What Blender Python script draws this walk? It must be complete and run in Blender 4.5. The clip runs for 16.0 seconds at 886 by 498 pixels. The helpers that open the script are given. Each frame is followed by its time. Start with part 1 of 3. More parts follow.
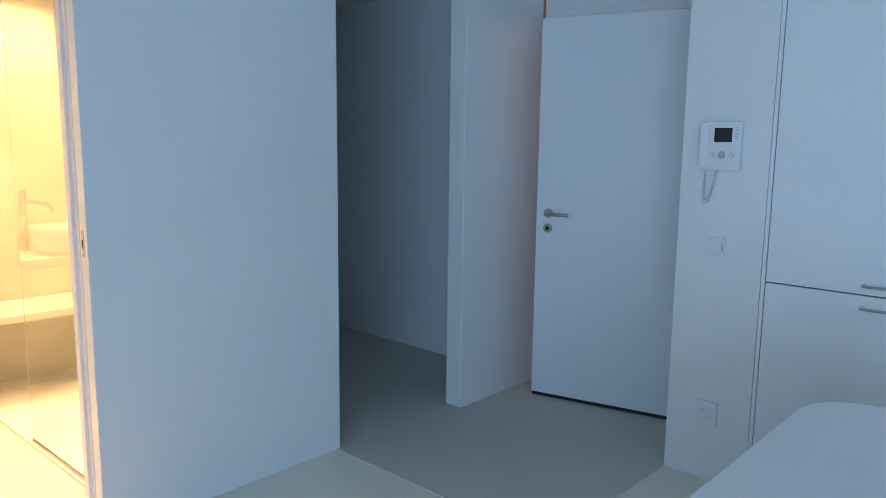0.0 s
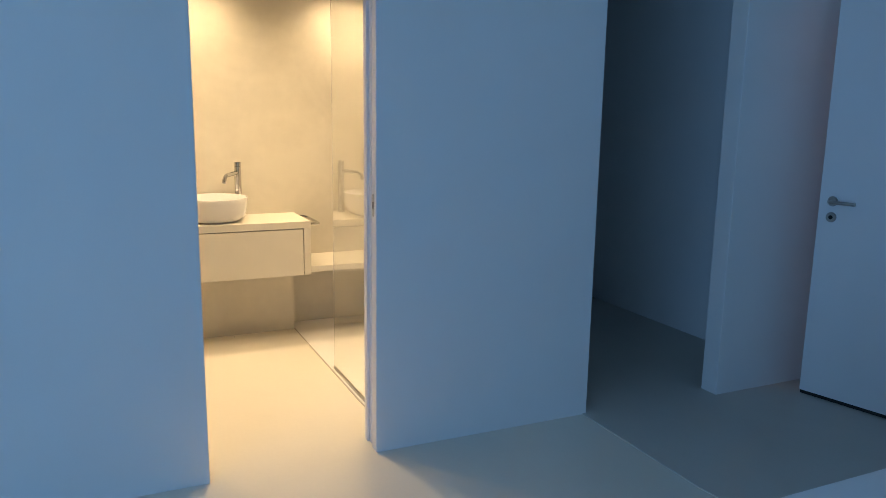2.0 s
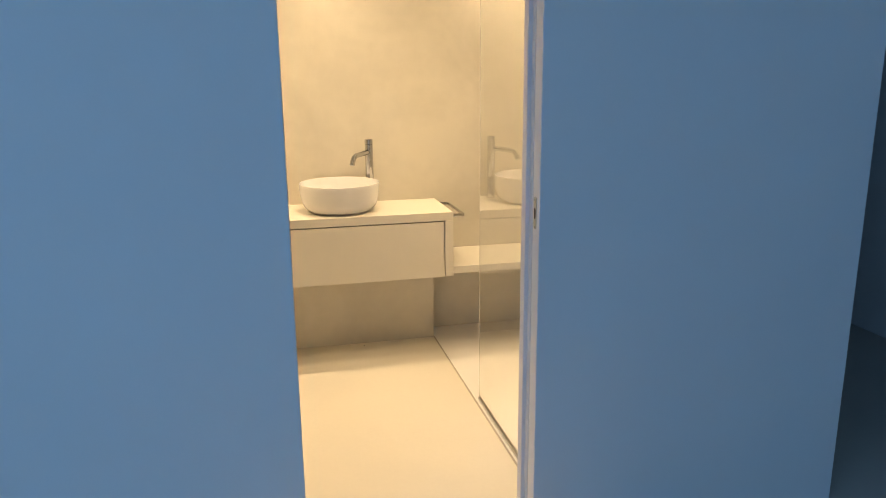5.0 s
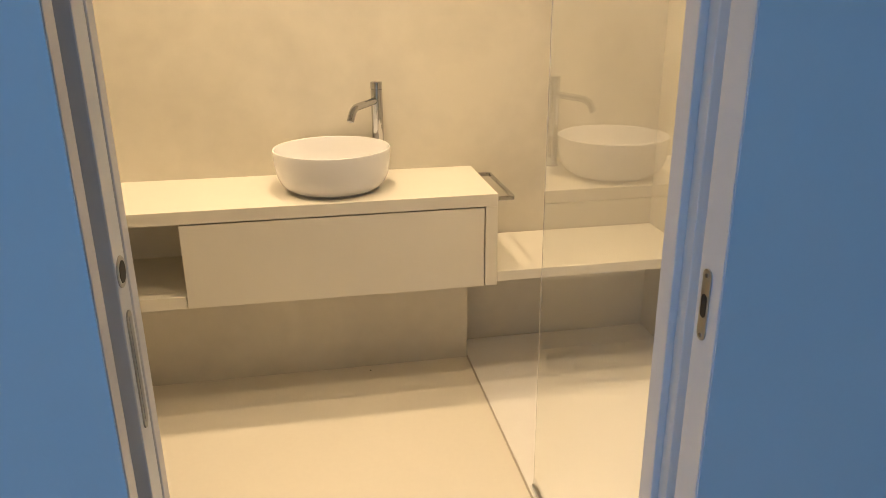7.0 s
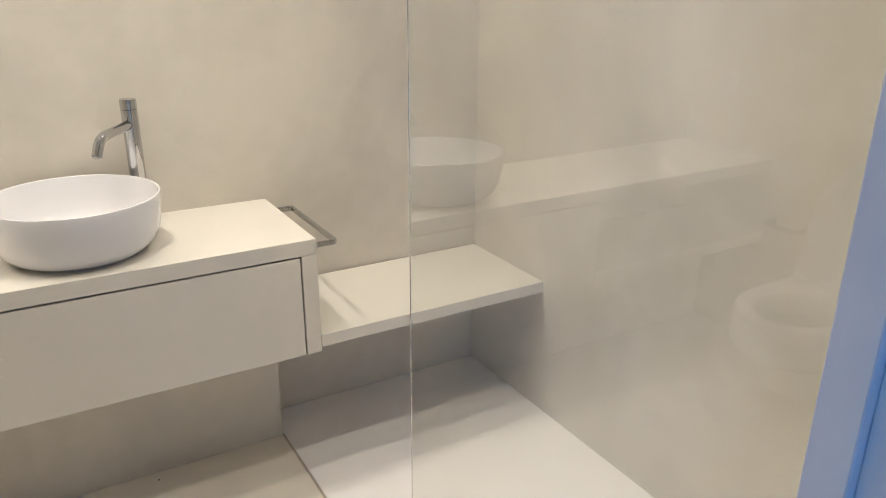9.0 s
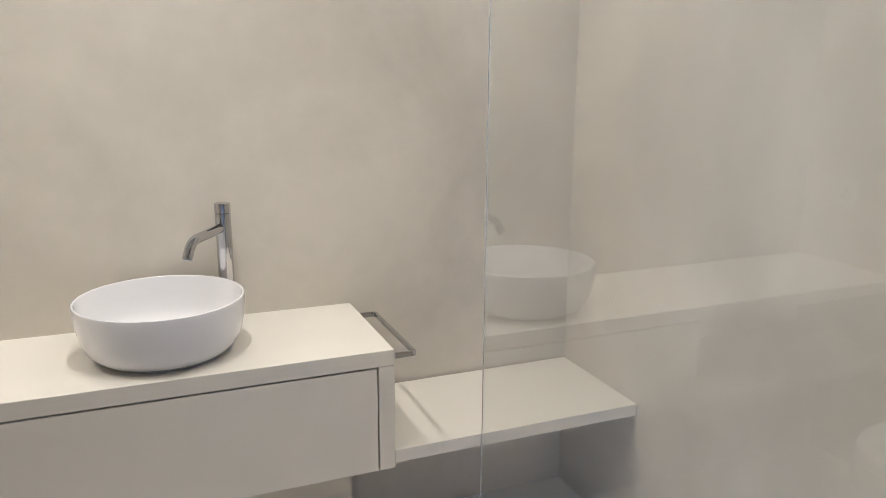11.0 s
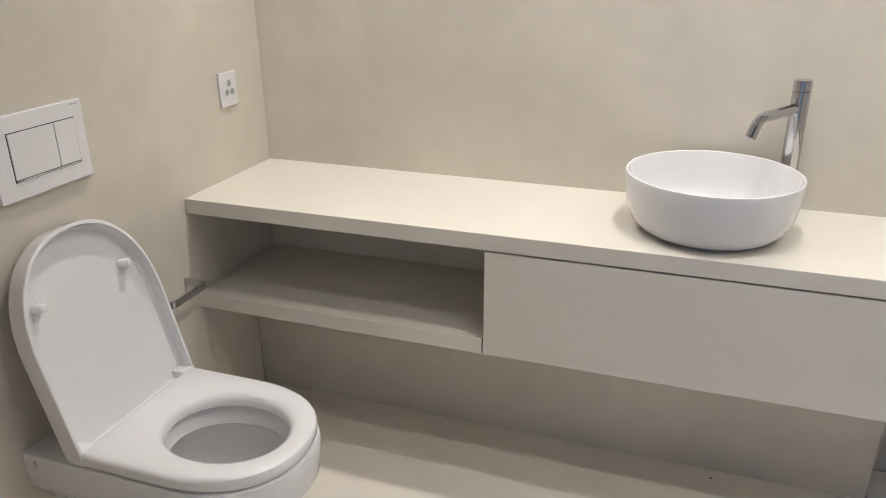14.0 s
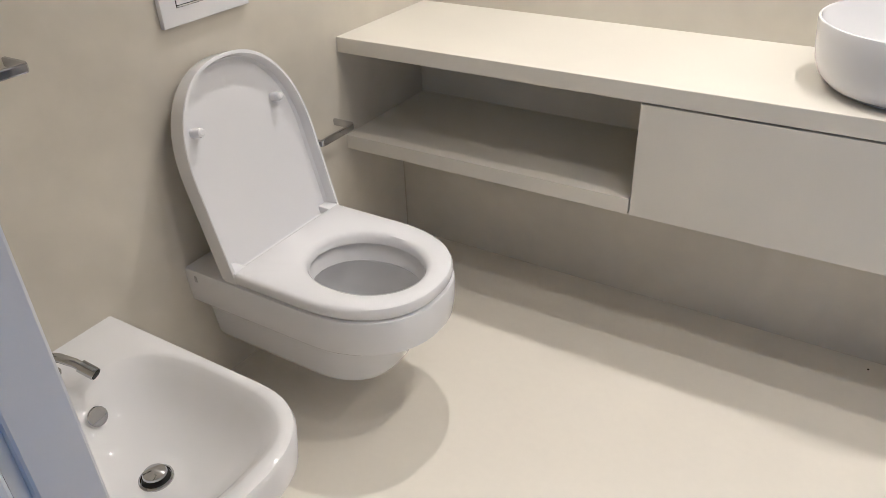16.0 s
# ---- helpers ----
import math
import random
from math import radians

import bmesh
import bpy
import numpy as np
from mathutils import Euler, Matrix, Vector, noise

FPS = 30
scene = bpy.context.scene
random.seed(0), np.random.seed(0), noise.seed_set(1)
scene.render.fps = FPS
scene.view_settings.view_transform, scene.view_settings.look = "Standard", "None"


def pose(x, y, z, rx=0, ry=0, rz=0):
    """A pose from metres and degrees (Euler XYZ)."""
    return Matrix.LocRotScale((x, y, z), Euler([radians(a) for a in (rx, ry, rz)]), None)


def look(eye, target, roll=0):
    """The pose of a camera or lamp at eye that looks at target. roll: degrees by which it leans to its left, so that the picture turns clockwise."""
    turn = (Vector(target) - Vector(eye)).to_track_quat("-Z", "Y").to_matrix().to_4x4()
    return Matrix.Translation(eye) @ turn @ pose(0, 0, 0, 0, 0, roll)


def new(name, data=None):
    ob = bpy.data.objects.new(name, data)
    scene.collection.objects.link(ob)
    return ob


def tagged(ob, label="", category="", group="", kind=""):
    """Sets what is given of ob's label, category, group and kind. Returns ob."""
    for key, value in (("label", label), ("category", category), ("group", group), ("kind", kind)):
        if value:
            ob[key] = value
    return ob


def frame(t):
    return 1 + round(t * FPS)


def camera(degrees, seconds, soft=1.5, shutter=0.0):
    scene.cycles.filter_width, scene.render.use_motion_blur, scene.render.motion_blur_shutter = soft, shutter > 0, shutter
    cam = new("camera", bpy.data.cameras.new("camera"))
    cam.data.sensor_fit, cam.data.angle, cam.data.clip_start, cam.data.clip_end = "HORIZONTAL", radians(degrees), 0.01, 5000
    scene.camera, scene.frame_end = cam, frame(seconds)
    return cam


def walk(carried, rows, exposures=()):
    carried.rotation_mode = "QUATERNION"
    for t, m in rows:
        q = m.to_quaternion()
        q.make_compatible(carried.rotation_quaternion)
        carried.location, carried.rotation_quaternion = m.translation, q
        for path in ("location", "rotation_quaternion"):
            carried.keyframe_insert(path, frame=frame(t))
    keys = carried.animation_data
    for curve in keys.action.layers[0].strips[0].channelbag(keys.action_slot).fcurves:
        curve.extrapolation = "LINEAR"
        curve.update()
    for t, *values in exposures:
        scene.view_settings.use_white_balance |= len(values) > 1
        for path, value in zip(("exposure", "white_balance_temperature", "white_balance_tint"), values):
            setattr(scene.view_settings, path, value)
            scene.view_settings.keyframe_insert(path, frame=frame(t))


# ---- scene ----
cam = camera(61.5, 16.0, soft=0.7)
PATH = [
    (0, (-1.062, -2.638, 1.495), (0.4, -1.308, 1.191), 0.7),
    (0.5, (-1.096, -2.729, 1.496), (0.242, -1.282, 1.153), 0.9),
    (1, (-1.067, -2.785, 1.492), (0.106, -1.208, 1.125), 1.0),
    (1.5, (-1.043, -2.884, 1.503), (-0.055, -1.186, 1.127), 1.0),
    (2, (-1.043, -2.92, 1.497), (-0.217, -1.136, 1.132), 0.9),
    (2.5, (-1.024, -2.914, 1.498), (-0.321, -1.078, 1.134), 0.7),
    (3, (-0.997, -2.881, 1.493), (-0.38, -1.013, 1.131), 0.6),
    (3.5, (-0.958, -2.737, 1.506), (-0.39, -0.857, 1.125), 0.2),
    (4, (-0.878, -2.489, 1.48), (-0.353, -0.595, 1.115), 0.4),
    (4.2, (-0.839, -2.406, 1.494), (-0.337, -0.509, 1.109), 0.2),
    (6.3, (-0.604, -1.206, 1.523), (-0.231, 0.668, 0.934), -0.4),
    (6.5, (-0.55, -1.081, 1.5), (-0.193, 0.789, 0.885), -0.3),
    (7, (-0.485, -0.762, 1.488), (-0.148, 1.092, 0.82), -0.5),
    (7.5, (-0.473, -0.529, 1.435), (-0.078, 1.251, 0.612), -1.6),
    (8, (-0.511, -0.259, 1.427), (0.102, 1.393, 0.48), -1.9),
    (8.5, (-0.524, -0.158, 1.437), (0.294, 1.433, 0.543), -0.9),
    (9, (-0.514, -0.128, 1.477), (0.439, 1.488, 0.782), 0.4),
    (9.2, (-0.51, -0.124, 1.495), (0.476, 1.506, 0.886), 0.8),
    (11.3, (-0.423, -0.039, 1.508), (0.189, 1.81, 1.052), 0.3),
    (11.5, (-0.421, -0.015, 1.525), (0.08, 1.858, 1.036), 0.4),
    (12, (-0.396, 0.015, 1.509), (-0.17, 1.933, 0.992), 0.4),
    (12.5, (-0.385, 0.026, 1.496), (-0.383, 1.948, 0.948), 0.4),
    (13, (-0.391, 0.021, 1.484), (-0.614, 1.912, 0.876), 0.4),
    (13.5, (-0.428, 0.024, 1.48), (-0.858, 1.852, 0.792), 0.1),
    (14, (-0.44, 0.026, 1.467), (-1.06, 1.77, 0.709), -0.5),
    (14.5, (-0.446, 0.03, 1.455), (-1.196, 1.685, 0.618), -1.1),
    (15, (-0.45, 0.018, 1.431), (-1.279, 1.587, 0.509), -1.5),
    (15.5, (-0.443, 0.016, 1.414), (-1.323, 1.508, 0.415), -1.9),
    (16, (-0.436, 0.058, 1.393), (-1.353, 1.487, 0.336), -2.3),
]
EXPOSURES = [
    (0.0, 1.22, 8200, 14), (0.5, 0.9, 7500, 12), (1.0, 0.53, 6800, 10), (1.6, 0.32, 6400, 9), (4.0, 0.12, 6400, 9),
    (7.0, -0.05, 6200, 10), (8.0, -0.2, 5000, 10), (9.0, -0.1, 4550, 10), (11.5, -0.3, 4330, 12), (13.0, -0.25, 4330, 12), (14.5, -0.08, 4320, 12), (16.0, 0.03, 4320, 12),
]
walk(cam, [(t, look(eye, target, roll)) for t, eye, target, roll in PATH], EXPOSURES)

# ---- light ----
world = bpy.data.worlds.new("dusk_sky")
scene.world = world
world.use_nodes = True
wn = world.node_tree.nodes
sky = wn.new("ShaderNodeTexSky")
sky.sky_type, sky.sun_disc = "NISHITA", False
sky.sun_elevation, sky.sun_rotation = radians(2), radians(150)
world.node_tree.links.new(sky.outputs[0], wn["Background"].inputs[0])
wn["Background"].inputs[1].default_value = 0.05

WX, SY, H, HB = -4.6, -7.6, 2.6, 2.4       # window wall, far wall, ceilings
WIN0, WIN1 = -7.0, -2.8                    # the window's ends
DUSK = (0.255, 0.535, 1.0)
WARM = (1.0, 0.71, 0.40)


def lamp(name, kind, place, energy, color, aim=None, **more):
    data = bpy.data.lights.new(name, kind)
    data.energy, data.color = energy, color
    if kind == "AREA":
        data.shape, data.size, data.size_y = "RECTANGLE", more["w"], more["h"]
    else:
        data.shadow_soft_size = more.get("soft", 0.03)
    if kind == "SPOT":
        data.spot_size, data.spot_blend = radians(more["cone"]), more["blend"]
    ob = new(name, data)
    ob.matrix_world = look(place, aim or (place[0], place[1] + 1e-4, 0))
    return ob


# dusk sky through the living room's wide window
lamp("window_light", "AREA", (WX + 0.08, (WIN0 + WIN1) / 2, 1.35), 98, DUSK, (0, (WIN0 + WIN1) / 2, 1.2), w=4.1, h=2.0)
# recessed ceiling spots over the shower, the toilet and the basin
SPOTS = [(-0.41, 1.89, 29), (0.50, 1.89, 36), (-1.38, 1.86, 66), (-0.36, 0.93, 22), (-0.36, 1.47, 46), (0.50, 0.95, 28)]
for sx, sy, watts in SPOTS:
    lamp("ceiling_spot_light", "SPOT", (sx, sy, 2.365), watts, WARM, soft=0.009, cone=130, blend=1.0)
# stair landing behind the entrance door
lamp("landing_light", "POINT", (3.3, -0.5, 2.2), 2.2, (1.0, 0.50, 0.38), soft=0.1)

# ---- materials ----


def material(name, color, rough=0.5, metal=0.0, vary=0.06, scale=3.0, fine=60.0, bump=0.02, coat=0.0, rough_vary=0.06, streak=0.0):
    m = bpy.data.materials.new(name)
    m.use_nodes = True
    nt = m.node_tree
    n, link = nt.nodes, nt.links.new
    b = n["Principled BSDF"]
    b.inputs["Metallic"].default_value = metal
    b.inputs["Coat Weight"].default_value = coat
    b.inputs["Coat Roughness"].default_value = 0.05
    co = n.new("ShaderNodeTexCoord")
    big, small = n.new("ShaderNodeTexNoise"), n.new("ShaderNodeTexNoise")
    for tex, s, d in ((big, scale, 5), (small, fine, 3)):
        tex.inputs["Scale"].default_value, tex.inputs["Detail"].default_value = s, d
        link(co.outputs["Object"], tex.inputs["Vector"])
    big.inputs["Distortion"].default_value = 0.6 + streak
    mix = n.new("ShaderNodeMath")
    mix.operation = "MULTIPLY_ADD"
    link(small.outputs["Fac"], mix.inputs[0])
    mix.inputs[1].default_value = 0.25
    link(big.outputs["Fac"], mix.inputs[2])
    ramp = n.new("ShaderNodeValToRGB")
    ramp.color_ramp.elements[0].position, ramp.color_ramp.elements[1].position = 0.40, 0.85
    ramp.color_ramp.elements[0].color = (*[c * (1 - vary) for c in color], 1)
    ramp.color_ramp.elements[1].color = (*[min(1, c * (1 + vary * 0.6)) for c in color], 1)
    link(mix.outputs[0], ramp.inputs["Fac"])
    link(ramp.outputs["Color"], b.inputs["Base Color"])
    rr = n.new("ShaderNodeMapRange")
    rr.inputs["To Min"].default_value, rr.inputs["To Max"].default_value = max(0.02, rough - rough_vary), min(1, rough + rough_vary)
    link(big.outputs["Fac"], rr.inputs["Value"])
    link(rr.outputs[0], b.inputs["Roughness"])
    if bump:
        bp = n.new("ShaderNodeBump")
        bp.inputs["Strength"].default_value, bp.inputs["Distance"].default_value = bump, 0.004
        link(mix.outputs[0], bp.inputs["Height"])
        link(bp.outputs[0], b.inputs["Normal"])
    return m


PAINT = material("white_wall_paint", (0.76, 0.76, 0.75), 0.6, vary=0.03, scale=1.4, fine=160, bump=0.06)
CEMENT = material("beige_microcement", (0.63, 0.593, 0.503), 0.36, vary=0.14, scale=1.27, fine=14, bump=0.03, rough_vary=0.12, streak=0.5)
FLOOR = material("beige_resin_floor", (0.79, 0.745, 0.645), 0.40, vary=0.05, scale=1.1, fine=50, bump=0.03, rough_vary=0.06)
HALLFLOOR = material("darker_grey_floor", (0.56, 0.54, 0.49), 0.4, vary=0.06, scale=1.3, fine=50, bump=0.03)
TRAY = material("white_resin_tray", (0.87, 0.85, 0.825), 0.38, vary=0.03, scale=1.6, fine=60, bump=0.02)
COUNTER = material("cream_solid_surface", (0.705, 0.675, 0.595), 0.42, vary=0.03, scale=4, fine=220, bump=0.02)
CERAMIC = material("white_glazed_ceramic", (0.75, 0.745, 0.748), 0.035, vary=0.012, scale=3, fine=20, bump=0.004, rough_vary=0.01)
PLASTIC = material("white_plastic", (0.765, 0.76, 0.77), 0.09, vary=0.015, scale=6, fine=200, bump=0.004)
LACQUER = material("white_lacquer", (0.76, 0.77, 0.78), 0.38, vary=0.025, scale=2, fine=160, bump=0.015)
ALU = material("satin_white_aluminium", (0.74, 0.73, 0.72), 0.42, vary=0.03, scale=8, fine=120, bump=0.01)
CHROME = material("chrome", (0.53, 0.53, 0.54), 0.04, metal=1.0, vary=0.03, scale=9, fine=80, bump=0.0, rough_vary=0.02)
STEEL = material("brushed_steel", (0.50, 0.49, 0.47), 0.3, metal=1.0, vary=0.08, scale=30, fine=300, bump=0.01)
# Black for small dark parts; also paints the shade in holes and gaps.
DARK = material("black_parts_gap_shade", (0.012, 0.012, 0.012), 0.6, vary=0.1, bump=0)
SCREEN = material("dark_screen", (0.01, 0.01, 0.012), 0.12, vary=0.1, bump=0)
JOINT = material("brown_sealant", (0.50, 0.45, 0.38), 0.5, vary=0.08, scale=12, bump=0.01)
GREYPL = material("grey_plastic", (0.42, 0.42, 0.43), 0.4, vary=0.05, bump=0.005)
CORD = material("cream_cord", (0.70, 0.69, 0.66), 0.5, vary=0.05, bump=0.02)


def glass_material():
    m = bpy.data.materials.new("clear_glass")
    m.use_nodes = True
    b = m.node_tree.nodes["Principled BSDF"]
    b.inputs["Base Color"].default_value = (0.97, 0.985, 0.97, 1)
    b.inputs["Roughness"].default_value = 0.0
    b.inputs["IOR"].default_value = 1.66
    b.inputs["Transmission Weight"].default_value = 1.0
    return m


GLASS = glass_material()
WATER = material("still_water", (0.30, 0.31, 0.31), 0.03, vary=0.02, bump=0, rough_vary=0.0)


def emitter(name, color, strength):
    m = bpy.data.materials.new(name)
    m.use_nodes = True
    b = m.node_tree.nodes["Principled BSDF"]
    b.inputs["Base Color"].default_value = (0.8, 0.8, 0.8, 1)
    b.inputs["Emission Color"].default_value = (*color, 1)
    b.inputs["Emission Strength"].default_value = strength
    return m


LENS = emitter("lamp_lens", WARM, 110)

# ---- mesh helpers ----


def thing(name, label, category, group="", kind="", place=(0, 0, 0), m=None):
    ob = new(name)
    ob.empty_display_size = 0.1
    ob.matrix_world = m if m is not None else Matrix.Translation(place)
    return tagged(ob, label, category, group, kind)


def mesh_object(name, bm, mat, smooth=False, angle=35):
    bmesh.ops.recalc_face_normals(bm, faces=bm.faces)
    me = bpy.data.meshes.new(name)
    if smooth:
        for f in bm.faces:
            f.smooth = True
        for e in bm.edges:
            if len(e.link_faces) == 2 and e.calc_face_angle(0) > radians(angle):
                e.smooth = False
    bm.to_mesh(me)
    bm.free()
    me.materials.append(mat)
    return new(name, me)


def part(name, bm, mat, parent, label="", smooth=False):
    """One mesh under a thing or a part; its coordinates are the thing's own."""
    ob = mesh_object(name, bm, mat, smooth)
    ob.parent = parent
    if label:
        ob["label"] = label
    return ob


def structure(name, bm, mat, label, category):
    return tagged(mesh_object(name, bm, mat), label, category, kind="structure")


def box(x0, x1, y0, y1, z0, z1, bevel=0.0, seg=2, bm=None):
    one = bmesh.new()
    bmesh.ops.create_cube(one, size=1)
    for v in one.verts:
        v.co = Vector(((x0, x1)[v.co.x > 0], (y0, y1)[v.co.y > 0], (z0, z1)[v.co.z > 0]))
    if bevel:
        bmesh.ops.bevel(one, geom=one.edges[:], offset=bevel, segments=seg, affect="EDGES", profile=0.5)
    if bm is None:
        return one
    tmp = bpy.data.meshes.new("tmp")
    one.to_mesh(tmp)
    one.free()
    bm.from_mesh(tmp)
    bpy.data.meshes.remove(tmp)
    return bm


def boxes(*items, bevel=0.0):
    bm = bmesh.new()
    for it in items:
        box(*it, bevel=bevel, bm=bm)
    return bm


def loft(rings, caps=(True, True), closed=False):
    bm = bmesh.new()
    rows = [[bm.verts.new(p) for p in r] for r in rings]
    n = len(rows[0])
    pairs = list(zip(rows, rows[1:])) + ([(rows[-1], rows[0])] if closed else [])
    for a, b in pairs:
        for i in range(n):
            bm.faces.new((a[i], a[(i + 1) % n], b[(i + 1) % n], b[i]))
    if not closed:
        if caps[0]:
            bm.faces.new(rows[0][::-1])
        if caps[1]:
            bm.faces.new(rows[-1])
    return bm


def circle(r, z, n=32, cx=0, cy=0):
    return [(cx + r * math.cos(2 * math.pi * i / n), cy + r * math.sin(2 * math.pi * i / n), z) for i in range(n)]


def lathe(profile, n=40):
    return loft([circle(max(r, 1e-4), z, n) for r, z in profile])


def tube(points, r, n=14, flat=None):
    """A rod along points; flat gives the section's (width, height) instead of a radius."""
    pts = [Vector(p) for p in points]
    rings, up = [], Vector((0, 0, 1))
    for i, p in enumerate(pts):
        d = (pts[min(i + 1, len(pts) - 1)] - pts[max(i - 1, 0)]).normalized()
        side = d.cross(up)
        side = side.normalized() if side.length > 1e-3 else Vector((1, 0, 0))
        top = side.cross(d).normalized()
        if flat:
            w, h = flat[0] / 2, flat[1] / 2
            rings.append([p + side * a * w + top * b * h for a, b in ((1, .7), (.7, 1), (-.7, 1), (-1, .7), (-1, -.7), (-.7, -1), (.7, -1), (1, -.7))])
        else:
            rings.append([p + side * r * math.cos(2 * math.pi * k / n) + top * r * math.sin(2 * math.pi * k / n) for k in range(n)])
    return loft(rings)


def disc_x(r, x0, x1, cy=0, cz=0, n=28, bevel=0.0):
    """A disc whose axis is x."""
    rr = [(r, x0), (r, x1 - bevel), (r - bevel, x1)] if bevel else [(r, x0), (r, x1)]
    return loft([[(x, cy + q * math.cos(2 * math.pi * i / n), cz + q * math.sin(2 * math.pi * i / n)) for i in range(n)] for q, x in rr])


def bend(points, radius, steps=6):
    """Rounds the corners of a run of points."""
    pts = [Vector(p) for p in points]
    out = [pts[0]]
    for a, b, c in zip(pts, pts[1:], pts[2:]):
        u, v = (a - b).normalized(), (c - b).normalized()
        p, q = b + u * radius, b + v * radius
        for k in range(steps + 1):
            s = k / steps
            out.append((1 - s) ** 2 * p + 2 * s * (1 - s) * b + s * s * q)
    return out + [pts[-1]]


def d_shape(u0, u1, w, z, front=None, n=28, side=5, power=2.25):
    """A closed D outline: straight back at u0, round front at u1, half width w."""
    f = front or w * 1.25
    pts = [(u0 + (u1 - f - u0) * k / side, -w, z) for k in range(side)]
    for k in range(n + 1):
        a = -math.pi / 2 + math.pi * k / n
        c, s = math.cos(a), math.sin(a)
        pts.append((u1 - f + f * abs(c) ** (2 / power), w * math.copysign(abs(s) ** (2 / power), s), z))
    pts += [(u0 + (u1 - f - u0) * (1 - k / side), w, z) for k in range(1, side + 1)]
    pts += [(u0, w * (1 - 2 * k / 6), z) for k in range(1, 6)]
    return pts


def oval_like(outline, cu, a, b, z, cv=0.0, power=2.0):
    """An oval, squarer with a higher power, with a point for each point of the outline."""
    out = []
    for u, v, _ in outline:
        t = math.atan2((v - cv) / b, (u - cu) / a)
        c, d = math.cos(t), math.sin(t)
        out.append((cu + a * math.copysign(abs(c) ** (2 / power), c), cv + b * math.copysign(abs(d) ** (2 / power), d), z))
    return out


# ---- the plan ----
YL = 2.176                              # the basin wall stands slightly out of square
XL, XR, YB = -1.834, 0.973, 2.150      # bathroom: toilet wall, shower wall, basin wall
JL, JR, YI = -0.715, 0.0, 0.176        # doorway's sides, bathroom face of the door wall
WEND = 1.120                            # free end of the door wall, at the corridor
COLX, PILX, ENTX = 1.922, 2.03, 2.62    # stub wall, kitchen pillar, entrance wall

# ---- structure ----
structure("floor", boxes((WX, ENTX + 0.1, SY, YB + 0.15, -0.15, 0.0)), FLOOR, "seamless pale beige resin floor", "floor")
# Thin slab, darker than the main floor, with one rounded corner.
hx, hy, hr = 1.100, -1.216, 0.42
hall = [(ENTX, hy), (ENTX, 2.0), (hx, 2.0)] + [(hx + hr - hr * math.cos(a), hy + hr - hr * math.sin(a)) for a in [math.pi / 2 * k / 14 for k in range(15)]]
structure("floor_hall", loft([[(x, y, z) for x, y in hall] for z in (0.0, 0.004)]), HALLFLOOR, "darker grey area of the floor in the entrance and corridor", "floor")
structure("floor_shower", box(0.1205, XR, YI, YB, 0.0, 0.008, bevel=0.003), TRAY, "whitish seamless shower floor with a thin edge", "floor")
structure("trim_tray_joint", boxes((0.1145, 0.1205, YI, 2.003, 0.0, 0.0045)), JOINT, "thin brown sealing joint along the shower floor", "trim")
structure("ceiling", boxes((WX, ENTX + 0.1, SY, 0.0, H, H + 0.15)), PAINT, "plain white living room ceiling", "ceiling")
structure("ceiling_bathroom", boxes((XL - 0.1, XR, YI, YB + 0.15, HB, HB + 0.15)), PAINT, "plain white bathroom ceiling", "ceiling")
structure("ceiling_corridor", boxes((XR, ENTX + 0.1, 0.0, 2.2, HB, HB + 0.15)), PAINT, "plain white corridor ceiling", "ceiling")

structure("trim_plinth_joint", boxes((XL, XL + 0.003, 2.000, 2.003, 0.0, 0.441)), JOINT, "thin brown joint in the corner under the vanity", "trim")

# door wall: white towards the living room, cement towards the bathroom
structure("wall_door_west", boxes((WX, JL - 0.76, 0.0, 0.09, 0, H), (JL - 0.76, JL, 0.0, 0.032, 0, H)), PAINT, "white painted wall beside the bathroom's sliding door", "wall")
structure("wall_door_east", boxes((JR, WEND, 0.0, 0.054, 0, H)), PAINT, "white painted wall between bathroom door and corridor", "wall")
structure("wall_door_lintel", boxes((JL, JR, 0.0, 0.09, 2.12, H)), PAINT, "white wall above the bathroom door", "wall")
structure("wall_bath_front_west", boxes((XL - 0.1, JL - 0.001, 0.148, YI, 0, H)), CEMENT, "beige microcement wall inside beside the door", "wall")
structure("wall_bath_front_east", boxes((JR + 0.002, XR, 0.125, YI - 0.016, 0, H), (JR + 0.032, XR, 0.054, 0.125, 0, H), (JR + 0.05, XR, YI - 0.016, YI, 0, H)), CEMENT, "beige microcement shower wall beside the door", "wall")
structure("wall_bath_lintel", boxes((JL - 0.001, JR + 0.05, 0.09, YI, 2.12, H)), CEMENT, "beige microcement wall above the door", "wall")
structure("wall_bath_back", loft([[(XL - 0.1, YL, z), (XR + 0.1, YB - 0.002, z), (XR + 0.1, YB + 0.16, z), (XL - 0.1, YB + 0.16, z)] for z in (0, H)]), CEMENT, "cloudy beige microcement wall behind the basin", "wall")
structure("wall_bath_left", boxes((XL - 0.12, XL, YI, YL - 0.001, 0, H)), CEMENT, "beige microcement wall behind the toilet", "wall")
structure("wall_bath_plinth", boxes((XL, 0.116, 2.003, YB + 0.03, 0, 0.441)), CEMENT, "beige cement wall built out under the vanity", "wall")
structure("wall_shower", boxes((XR, WEND - 0.02, 0.054, YB, 0, H)), CEMENT, "beige microcement shower side wall", "wall")
structure("wall_corridor_west", boxes((WEND - 0.02, WEND, 0.054, 2.0, 0, H)), PAINT, "white corridor wall in shade", "wall")
structure("wall_corridor_end", boxes((WEND, ENTX + 0.1, 2.0, 2.1, 0, H)), PAINT, "white end wall of the dark corridor", "wall")
